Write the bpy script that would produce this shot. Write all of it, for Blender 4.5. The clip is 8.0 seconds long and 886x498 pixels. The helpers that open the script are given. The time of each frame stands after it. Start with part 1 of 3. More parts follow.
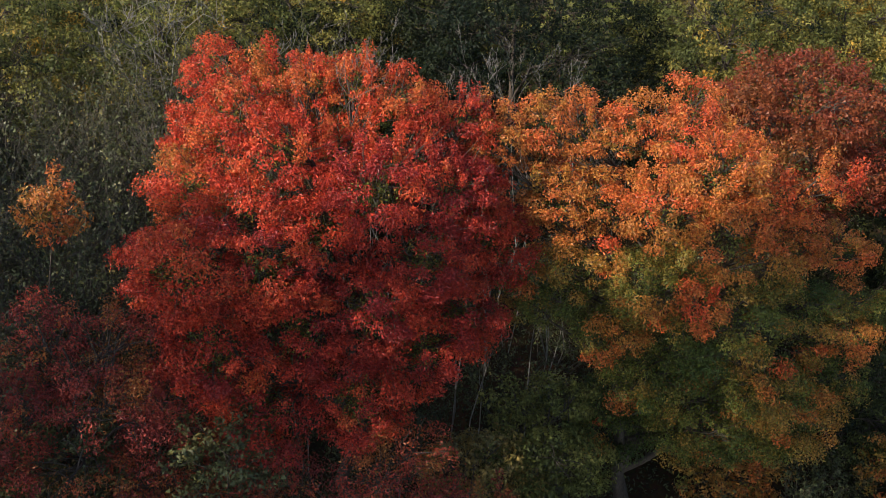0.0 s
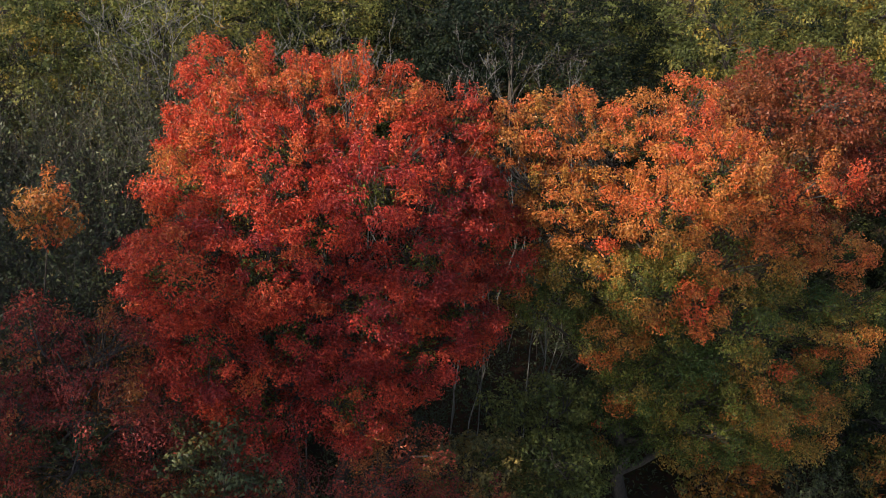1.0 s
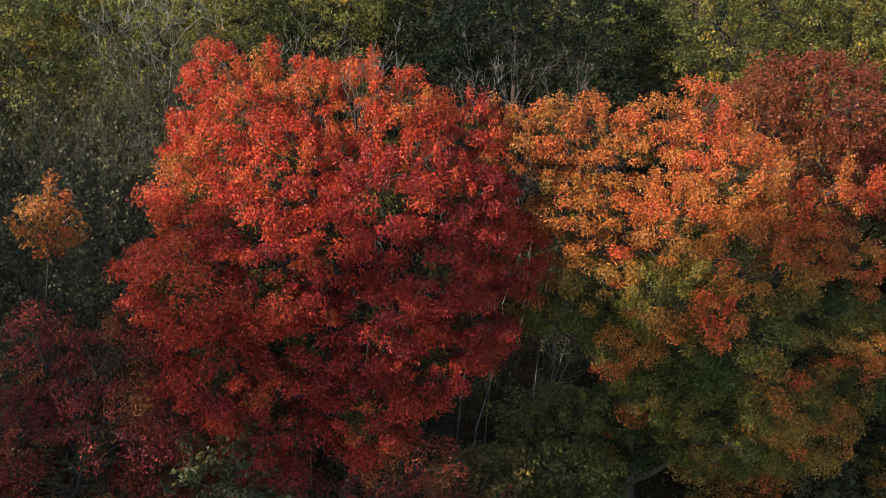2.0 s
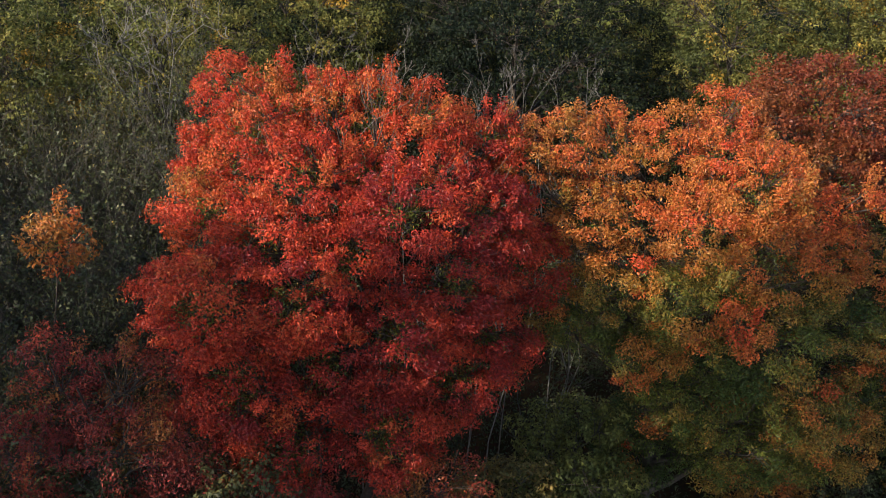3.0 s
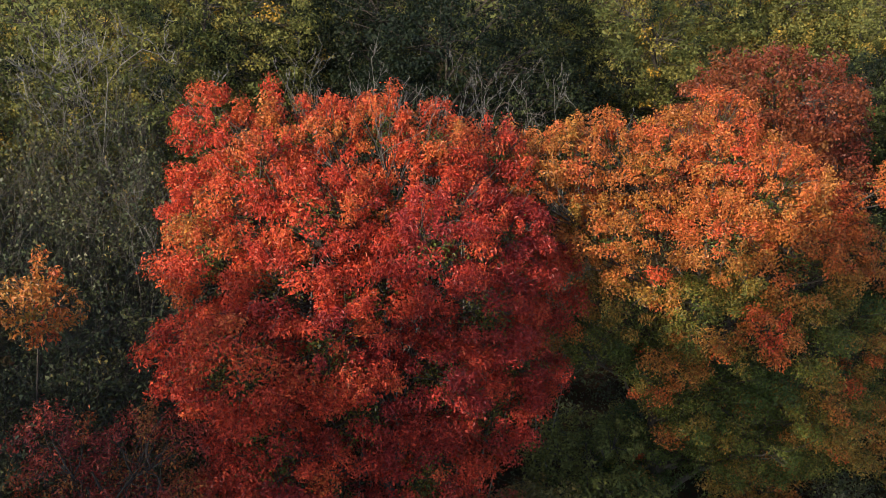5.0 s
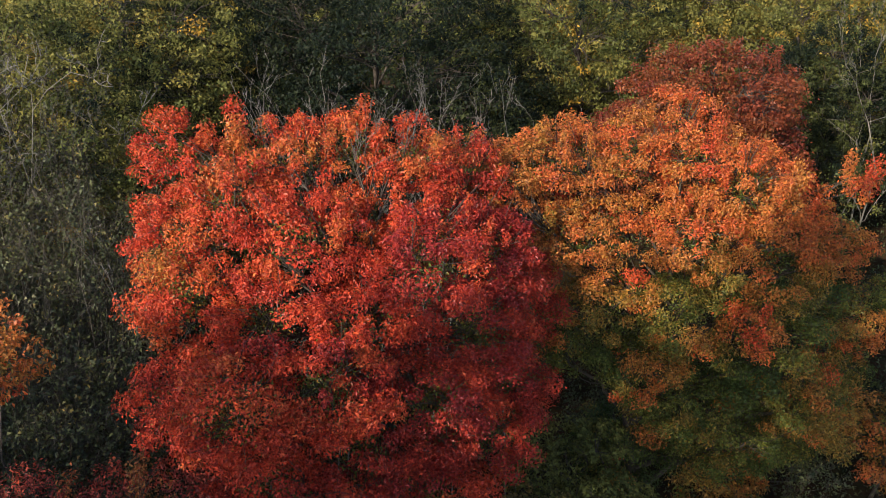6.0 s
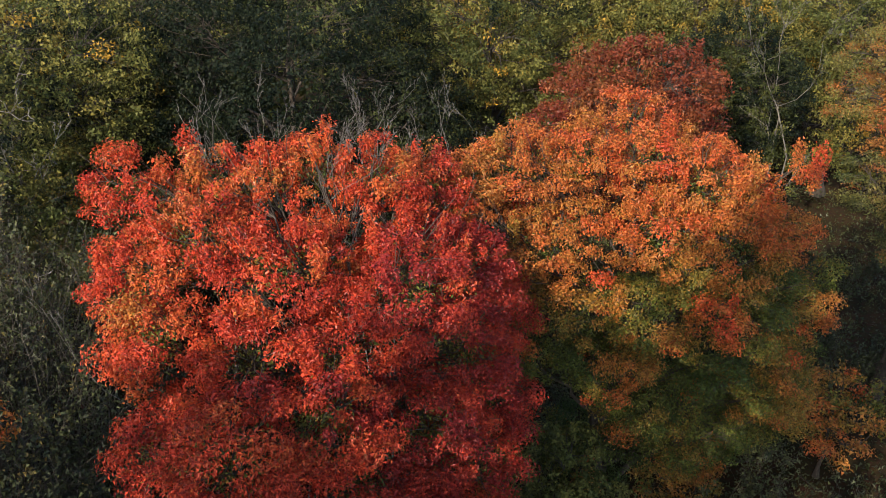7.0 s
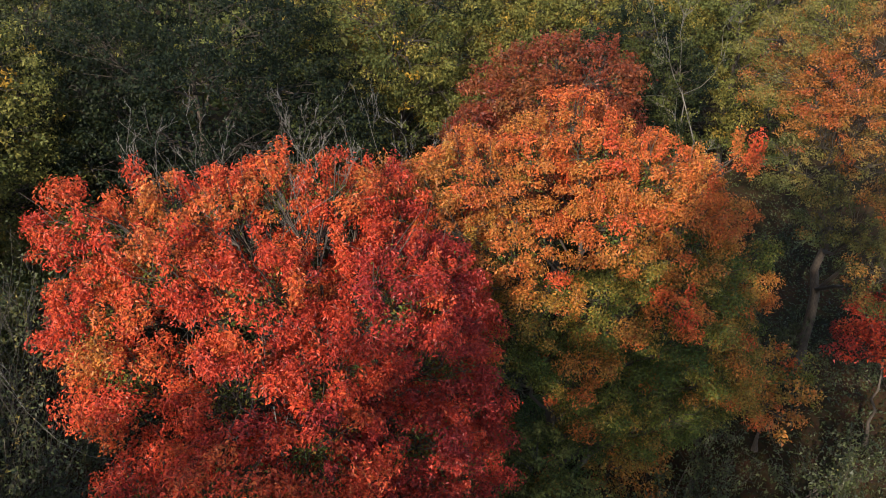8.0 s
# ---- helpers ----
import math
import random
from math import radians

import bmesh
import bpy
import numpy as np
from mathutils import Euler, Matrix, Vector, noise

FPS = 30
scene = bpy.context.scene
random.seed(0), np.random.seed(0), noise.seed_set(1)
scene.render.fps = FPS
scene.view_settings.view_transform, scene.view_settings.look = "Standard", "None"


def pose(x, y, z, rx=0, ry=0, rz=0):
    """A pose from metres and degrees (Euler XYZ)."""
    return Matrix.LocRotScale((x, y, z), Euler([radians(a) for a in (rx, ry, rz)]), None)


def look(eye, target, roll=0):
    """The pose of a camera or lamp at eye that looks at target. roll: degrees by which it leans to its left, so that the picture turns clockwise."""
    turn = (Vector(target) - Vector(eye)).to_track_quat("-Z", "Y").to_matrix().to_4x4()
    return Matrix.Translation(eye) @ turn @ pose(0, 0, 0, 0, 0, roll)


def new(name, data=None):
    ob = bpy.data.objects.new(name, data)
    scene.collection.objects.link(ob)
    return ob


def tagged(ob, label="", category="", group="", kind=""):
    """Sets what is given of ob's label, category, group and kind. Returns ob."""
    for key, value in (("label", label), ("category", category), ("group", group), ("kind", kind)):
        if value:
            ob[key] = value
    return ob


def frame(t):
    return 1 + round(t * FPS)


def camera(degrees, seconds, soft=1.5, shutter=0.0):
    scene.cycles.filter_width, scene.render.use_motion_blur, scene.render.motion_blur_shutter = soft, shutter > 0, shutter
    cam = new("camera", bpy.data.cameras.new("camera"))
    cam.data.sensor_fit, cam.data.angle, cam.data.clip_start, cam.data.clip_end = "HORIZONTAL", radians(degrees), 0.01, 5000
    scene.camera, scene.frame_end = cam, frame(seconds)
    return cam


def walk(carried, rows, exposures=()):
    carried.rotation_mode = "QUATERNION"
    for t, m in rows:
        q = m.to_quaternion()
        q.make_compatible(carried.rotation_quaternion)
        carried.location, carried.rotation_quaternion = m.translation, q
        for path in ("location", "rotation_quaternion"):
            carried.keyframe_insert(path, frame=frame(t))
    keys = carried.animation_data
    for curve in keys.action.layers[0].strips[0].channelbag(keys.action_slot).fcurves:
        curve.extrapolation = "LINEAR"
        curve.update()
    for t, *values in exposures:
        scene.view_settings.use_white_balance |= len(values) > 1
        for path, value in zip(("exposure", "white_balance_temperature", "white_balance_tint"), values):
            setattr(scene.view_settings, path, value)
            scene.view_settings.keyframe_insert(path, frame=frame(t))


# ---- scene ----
cam = camera(49.5, 8.0, soft=0.75)
PATH = [
    (0, (-1.311, -0.471, 21.494), (-1.209, 1.269, 20.513), 2.0),
    (0.5, (-1.33, -0.417, 21.522), (-1.227, 1.322, 20.54), 2.0),
    (1, (-1.2, -0.281, 21.526), (-1.101, 1.456, 20.54), 1.9),
    (1.5, (-1.289, -0.056, 21.504), (-1.184, 1.681, 20.517), 2.0),
    (2.8, (-2.37, 0.775, 21.447), (-2.23, 2.509, 20.462), 1.9),
    (3, (-2.581, 0.887, 21.492), (-2.426, 2.621, 20.506), 1.9),
    (3.5, (-3.226, 1.296, 21.542), (-3.013, 3.023, 20.556), 1.7),
    (4, (-4.028, 1.727, 21.565), (-3.751, 3.445, 20.581), 1.6),
    (4.2, (-4.356, 1.899, 21.563), (-4.06, 3.616, 20.58), 1.5),
    (5.3, (-6.342, 3.256, 21.609), (-5.853, 4.921, 20.614), 1.8),
    (5.5, (-6.654, 3.499, 21.61), (-6.119, 5.151, 20.617), 1.7),
    (6, (-7.451, 4.135, 21.613), (-6.824, 5.755, 20.622), 1.5),
    (6.5, (-8.207, 4.775, 21.635), (-7.485, 6.357, 20.647), 1.2),
    (7, (-8.922, 5.451, 21.683), (-8.082, 6.975, 20.697), 0.8),
    (7.5, (-9.579, 6.124, 21.727), (-8.65, 7.596, 20.742), 0.5),
    (8, (-10.171, 6.779, 21.75), (-9.128, 8.173, 20.765), 0.2),
]
walk(cam, [(t, look(eye, target, roll)) for t, eye, target, roll in PATH])

GROUND = -2.0

# ---- light ----
SUN_FROM = Vector((-0.71, -0.47, 0.52)).normalized()
world = bpy.data.worlds.new("sky")
scene.world = world
world.use_nodes = True
wn = world.node_tree
sky = wn.nodes.new("ShaderNodeTexSky")
sky.sky_type, sky.sun_disc = "NISHITA", False
sky.sun_elevation = math.asin(SUN_FROM.z)
sky.sun_rotation = math.atan2(SUN_FROM.x, SUN_FROM.y)
wn.nodes["Background"].inputs[1].default_value = 0.13
wn.links.new(sky.outputs[0], wn.nodes["Background"].inputs[0])
sun = new("sun", bpy.data.lights.new("sun", "SUN"))
sun.data.energy, sun.data.angle, sun.data.color = 3.9, radians(0.5), (1.0, 0.89, 0.73)
sun.matrix_world = look((0, 0, 60), Vector((0, 0, 60)) - SUN_FROM)
scene.view_settings.exposure = 1.0


# ---- materials ----
def material(name):
    mat = bpy.data.materials.new(name)
    mat.use_nodes = True
    return mat, mat.node_tree.nodes, mat.node_tree.links, mat.node_tree.nodes["Principled BSDF"]


def leaf_material(name, stops, gloss=0.42, glow=0.34, spread=0.55, shine=0.35):
    """Leaves whose colour runs along the ramp with the mesh's own 'turn', each leaf a little different."""
    mat, n, l, bsdf = material(name)
    turn = n.new("ShaderNodeAttribute")
    turn.attribute_name = "turn"
    ramp = n.new("ShaderNodeValToRGB")
    el = ramp.color_ramp.elements
    while len(el) < len(stops):
        el.new(0.5)
    for e, (at, col) in zip(el, stops):
        e.position, e.color = at, (*col, 1)
    l.new(turn.outputs["Fac"], ramp.inputs[0])
    geo = n.new("ShaderNodeNewGeometry")
    val = n.new("ShaderNodeMapRange")
    val.inputs["To Min"].default_value, val.inputs["To Max"].default_value = 1 - spread, 1 + spread * 0.8
    l.new(geo.outputs["Random Per Island"], val.inputs["Value"])
    co = n.new("ShaderNodeTexCoord")
    spots = n.new("ShaderNodeTexNoise")
    spots.inputs["Scale"].default_value, spots.inputs["Detail"].default_value = 22.0, 4.0
    l.new(co.outputs["Object"], spots.inputs["Vector"])
    blot = n.new("ShaderNodeMapRange")
    blot.inputs["From Min"].default_value, blot.inputs["From Max"].default_value = 0.3, 0.7
    blot.inputs["To Min"].default_value, blot.inputs["To Max"].default_value = 0.75, 1.15
    l.new(spots.outputs["Fac"], blot.inputs["Value"])
    mul = n.new("ShaderNodeMath")
    mul.operation = "MULTIPLY"
    l.new(val.outputs[0], mul.inputs[0])
    l.new(blot.outputs[0], mul.inputs[1])
    hsv = n.new("ShaderNodeHueSaturation")
    l.new(mul.outputs[0], hsv.inputs["Value"])
    l.new(ramp.outputs[0], hsv.inputs["Color"])
    bsdf.inputs["Roughness"].default_value = gloss
    bsdf.inputs["Specular IOR Level"].default_value = shine
    l.new(hsv.outputs[0], bsdf.inputs["Base Color"])
    trans = n.new("ShaderNodeBsdfTranslucent")
    l.new(hsv.outputs[0], trans.inputs["Color"])
    mix = n.new("ShaderNodeMixShader")
    mix.inputs[0].default_value = glow
    l.new(bsdf.outputs[0], mix.inputs[1])
    l.new(trans.outputs[0], mix.inputs[2])
    l.new(mix.outputs[0], n["Material Output"].inputs["Surface"])
    return mat


def bark_material(name, dark, light, scale=6.0):
    mat, n, l, bsdf = material(name)
    co = n.new("ShaderNodeTexCoord")
    stretch = n.new("ShaderNodeMapping")
    stretch.inputs["Scale"].default_value = (1, 1, 0.25)
    l.new(co.outputs["Object"], stretch.inputs[0])
    coarse, fine = n.new("ShaderNodeTexNoise"), n.new("ShaderNodeTexNoise")
    for tex, s in ((coarse, scale * 0.4), (fine, scale * 5)):
        tex.inputs["Scale"].default_value, tex.inputs["Detail"].default_value = s, 6.0
        l.new(stretch.outputs[0], tex.inputs["Vector"])
    add = n.new("ShaderNodeMath")
    add.operation = "MULTIPLY"
    l.new(coarse.outputs["Fac"], add.inputs[0])
    l.new(fine.outputs["Fac"], add.inputs[1])
    ramp = n.new("ShaderNodeValToRGB")
    ramp.color_ramp.elements[0].position, ramp.color_ramp.elements[0].color = 0.12, (*dark, 1)
    ramp.color_ramp.elements[1].position, ramp.color_ramp.elements[1].color = 0.4, (*light, 1)
    l.new(add.outputs[0], ramp.inputs[0])
    l.new(ramp.outputs[0], bsdf.inputs["Base Color"])
    bsdf.inputs["Roughness"].default_value = 0.85
    bump = n.new("ShaderNodeBump")
    bump.inputs["Strength"].default_value, bump.inputs["Distance"].default_value = 0.5, 0.02
    l.new(fine.outputs["Fac"], bump.inputs["Height"])
    l.new(bump.outputs[0], bsdf.inputs["Normal"])
    return mat


GREEN, LIME, YELLOW, ORANGE, RED, CRIMSON = (
    (0.050, 0.082, 0.018), (0.130, 0.145, 0.026), (0.38, 0.19, 0.038), (0.50, 0.150, 0.036), (0.60, 0.072, 0.030), (0.29, 0.028, 0.025))
MAPLE = leaf_material("maple_leaves", [(0.0, GREEN), (0.22, LIME), (0.42, YELLOW), (0.6, ORANGE), (0.8, RED), (1.0, CRIMSON)])
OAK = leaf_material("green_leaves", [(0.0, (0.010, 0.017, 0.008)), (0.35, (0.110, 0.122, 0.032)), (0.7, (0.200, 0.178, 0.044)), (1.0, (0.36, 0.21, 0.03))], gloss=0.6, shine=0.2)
RUSSET = leaf_material("russet_leaves", [(0.0, (0.10, 0.10, 0.025)), (0.5, (0.24, 0.075, 0.026)), (1.0, (0.19, 0.038, 0.022))], shine=0.2)
# Wine-red leaves, dulled so that the colour also carries the low crowns' shade.
WINE = leaf_material("wine_red_leaves", [(0.0, (0.060, 0.070, 0.026)), (0.4, (0.40, 0.140, 0.036)), (0.7, (0.36, 0.062, 0.034)), (1.0, (0.24, 0.040, 0.034))])
OLIVE = leaf_material("olive_leaves", [(0.0, (0.030, 0.040, 0.014)), (0.6, (0.090, 0.098, 0.036)), (1.0, (0.33, 0.21, 0.05))], gloss=0.5, glow=0.25)
TURNING = leaf_material("rust_and_olive_leaves", [(0.0, (0.050, 0.068, 0.020)), (0.4, (0.175, 0.150, 0.040)), (0.7, (0.34, 0.130, 0.030)), (1.0, (0.36, 0.075, 0.026))])
BARK = bark_material("brown_bark", (0.022, 0.016, 0.012), (0.085, 0.065, 0.050))
GREY_BARK = bark_material("grey_bark", (0.07, 0.062, 0.055), (0.22, 0.20, 0.18))
BUSH_BARK = bark_material("dull_bark", (0.024, 0.020, 0.016), (0.095, 0.080, 0.062))
PALE_BARK = bark_material("pale_bark", (0.09, 0.08, 0.068), (0.22, 0.20, 0.17))


# ---- mesh helpers ----
def mesh_of(name, verts, tris, mat, turn=None, quads=False):
    k = 4 if quads else 3
    me = bpy.data.meshes.new(name)
    me.vertices.add(len(verts))
    me.vertices.foreach_set("co", np.asarray(verts, np.float32).ravel())
    me.loops.add(len(tris) * k)
    me.loops.foreach_set("vertex_index", np.asarray(tris, np.int32).ravel())
    me.polygons.add(len(tris))
    me.polygons.foreach_set("loop_start", np.arange(0, len(tris) * k, k, dtype=np.int32))
    me.update(calc_edges=True)
    if not quads:
        me.shade_flat()
    if turn is not None:
        me.attributes.new("turn", "FLOAT", "POINT").data.foreach_set("value", np.asarray(turn, np.float32))
    me.materials.append(mat)
    return me


def part(name, me, parent, label="", kind=""):
    ob = new(name, me)
    ob.parent = parent
    return tagged(ob, label, kind=kind)


def unit(v):
    return v / np.maximum(np.linalg.norm(v, axis=-1, keepdims=True), 1e-9)


def tubes(P, R, sides=5):
    """Tapered tubes, all with as many rings: P (n, rings, 3), R (n, rings). Gives vertices and quads."""
    n, s, _ = P.shape
    along = unit(np.gradient(P, axis=1))
    ref = np.where(np.abs(along[..., 2:]) > 0.9, [[[1.0, 0, 0]]], [[[0, 0, 1.0]]])
    u = unit(np.cross(along, ref))
    v = np.cross(along, u)
    a = np.arange(sides) * 2 * np.pi / sides
    V = P[:, :, None] + R[:, :, None, None] * (u[:, :, None] * np.cos(a)[:, None] + v[:, :, None] * np.sin(a)[:, None])
    i = np.arange(n * s * sides).reshape(n, s, sides)
    b, c = i[:, :-1], i[:, 1:]
    Q = np.stack([b, np.roll(b, -1, 2), np.roll(c, -1, 2), c], -1).reshape(-1, 4)
    return V.reshape(-1, 3), Q


def bowed(rng, a, b, rings, r0, r1, bend=0.12, lift=0.0):
    """Bent lines from points a to points b (n, 3), with radii that taper."""
    a, b = np.atleast_2d(a), np.atleast_2d(b)
    t = np.linspace(0, 1, rings)[None, :, None]
    span = np.linalg.norm(b - a, axis=1)[:, None, None]
    side = rng.normal(size=(len(a), 1, 3)) * bend * span
    P = a[:, None] + (b - a)[:, None] * t + side * np.sin(np.pi * t) + np.array([0, 0, lift]) * span * np.sin(np.pi * t)
    P += rng.normal(size=P.shape) * span * 0.02 * np.sin(np.pi * t)
    R = np.asarray(r0).reshape(-1, 1) * (1 - t[..., 0]) + np.asarray(r1).reshape(-1, 1) * t[..., 0]
    return P, np.broadcast_to(R, P.shape[:2])


def soft_noise(P, scale, seed):
    """A smooth wave field for colour drift in a crown, about -1 to 1."""
    r = np.random.default_rng(seed)
    out = 0
    for k in range(5):
        w = unit(r.normal(size=3)) * (0.7 + 0.6 * r.random()) * 2 * np.pi / scale
        out = out + np.sin(P @ w + r.random() * 6.28)
    return out / 2.6


def leaves(rng, at, face, length, width, turn, name, mat, jitter=0.6, far=False):
    """Leaves with their stalk ends at 'at', turned towards 'face': folded along the rib, or plain ones for trees far off."""
    n = len(at)
    nor = unit(face + rng.normal(size=(n, 3)) * jitter)
    ax = rng.normal(size=(n, 3)) + [0, 0, -0.8]
    ax = unit(ax - nor * (ax * nor).sum(1, keepdims=True))
    side = np.cross(nor, ax)
    s = rng.uniform(0.65, 1.35, (n, 1))
    L, W = length * s, width * s * rng.uniform(0.8, 1.2, (n, 1))
    i = np.arange(n)[:, None]
    if far:
        V = np.stack([at - side * W * 0.55, at + side * W * 0.55, at + ax * L], 1)
        F = i * 3 + [0, 1, 2]
    else:
        fold = rng.uniform(0.05, 0.45, (n, 1))
        mid = at + ax * L * 0.45
        V = np.stack([at, mid + side * W * 0.5 + nor * W * fold * 0.5, at + ax * L - nor * L * 0.15, mid - side * W * 0.5 + nor * W * fold * 0.5], 1)
        F = np.stack([i * 4 + [0, 1, 2], i * 4 + [0, 2, 3]], 1).reshape(-1, 3)
    return mesh_of(name, V.reshape(-1, 3), F, mat, np.repeat(np.clip(turn, 0, 1), 3 if far else 4))


def ball(rng, n):
    return unit(rng.normal(size=(n, 3)))


def spaced(rng, P, gap, room):
    """Picks points of P, in random order, that keep 'gap' from one another; gap may differ from point to point."""
    kept = np.zeros((len(P), 3))
    own = np.zeros(len(P))
    picked = []
    for i in rng.permutation(len(P)):
        n = len(picked)
        if n == 0 or (((kept[:n] - P[i]) ** 2).sum(1) > (0.5 * (own[:n] + gap[i])) ** 2).all():
            kept[n], own[n] = P[i], gap[i]
            picked.append(i)
            if len(picked) >= room:
                break
    return np.array(picked, int)


def clumps(rng, lobes, gap, low, seed, thin, bare=None):
    """Leaf clumps over the outer skin of a crown that is the union of its lobes: place, way out, owner and size of each."""
    C, r = np.array([l[:3] for l in lobes]), np.array([l[3] for l in lobes])
    mean = C.mean(0) * [1, 1, 0.8] + [0, 0, C[:, 2].min() * 0.2]
    pts, ways, own = [], [], []
    for i in range(len(lobes)):
        n = int(90 * (r[i] / gap) ** 2) + 20
        d = ball(rng, n)
        q = C[i] + d * r[i] * [1, 1, 0.92] * rng.uniform(0.72, 1.1, (n, 1))
        dist = np.linalg.norm(q[:, None] - C[None], axis=2) / r[None]
        dist[:, i] = 9
        face = unit(C[i] - mean)
        ok = (dist.min(1) > 0.78) & (d @ face * 0.45 + d[:, 2] * 0.55 + rng.normal(size=n) * 0.2 > low)
        pts.append(q[ok]); ways.append(d[ok]); own.append(np.full(ok.sum(), i))
    P, D, O = np.concatenate(pts), np.concatenate(ways), np.concatenate(own)
    size = gap * rng.choice([0.62, 0.85, 1.1, 1.5], len(P), p=[0.2, 0.3, 0.3, 0.2])
    holes = soft_noise(P, 2.3, seed + 7) * 0.65 + soft_noise(P, 0.9, seed + 3) * 0.35
    if bare:
        thin = thin + bare[1] * np.clip((bare[0] - P[:, 2]) / 1.5, 0, 1)
    ok = holes > thin + rng.normal(size=len(P)) * 0.12
    P, D, O, size = P[ok], D[ok], O[ok], size[ok]
    k = spaced(rng, P, size, 5000)
    return P[k], D[k], O[k], size[k]


def blended(P, lobes):
    """The colour turn at points P, run together from the lobes round about."""
    C, r, t = np.array([l[:3] for l in lobes]), np.array([l[3] for l in lobes]), np.array([l[4] for l in lobes])
    w = 1 / (((P[:, None] - C[None]) ** 2).sum(2) / r[None] ** 2 + 0.02) ** 2.5
    return (w * t[None]).sum(1) / w.sum(1)


def foliage(rng, S, D, size, tone, each, gap, leaf, mat, tops, level, far, wild, heart=None):
    """The leaves of one limb: clumps like drooping cushions, and upright shoots at the crown's top; 'heart' sets a few dull leaves inside."""
    m = rng.poisson(each * (size / gap) ** 2)
    idx = np.repeat(np.arange(len(S)), m)
    n = len(idx)
    off = ball(rng, n) * rng.random((n, 1)) ** 0.42
    rad = size[idx, None] * 0.72
    cushion = off * [1.08, 1.08, 0.52] - [0, 0, 0.2] * (off[:, :1] ** 2 + off[:, 1:2] ** 2)
    cushion += D[idx] * 0.25
    shoot = (rng.random(len(S)) < np.where((D[:, 2] > 0.4) & (S[:, 2] > level), tops, 0.05))[idx, None]
    lean = unit(D * 0.35 + rng.normal(size=D.shape) * 0.18 + [0, 0, 0.9])[idx]
    upright = off * 0.5 + lean * rng.uniform(-0.9, 1.15, (n, 1))
    P = S[idx] + np.where(shoot, upright, cushion) * rad + rng.normal(size=(n, 3)) * wild
    face = off * 0.75 + D[idx] * 0.45 + [0, 0, 0.45]
    t = tone[idx] + rng.normal(size=n) * 0.05
    if heart is not None:
        k = n // 9
        j = rng.integers(0, len(S), k)
        P = np.concatenate([P, S[j] - D[j] * rng.uniform(0.35, 1.0, (k, 1)) + rng.normal(size=(k, 3)) * 0.2])
        face = np.concatenate([face, D[j] + [0, 0, 0.6]])
        t = np.concatenate([t, heart + rng.normal(size=k) * 0.12])
    return leaves(rng, P, face, leaf, leaf * (0.58 if far else 0.46), t, "foliage", mat, 0.8, far)


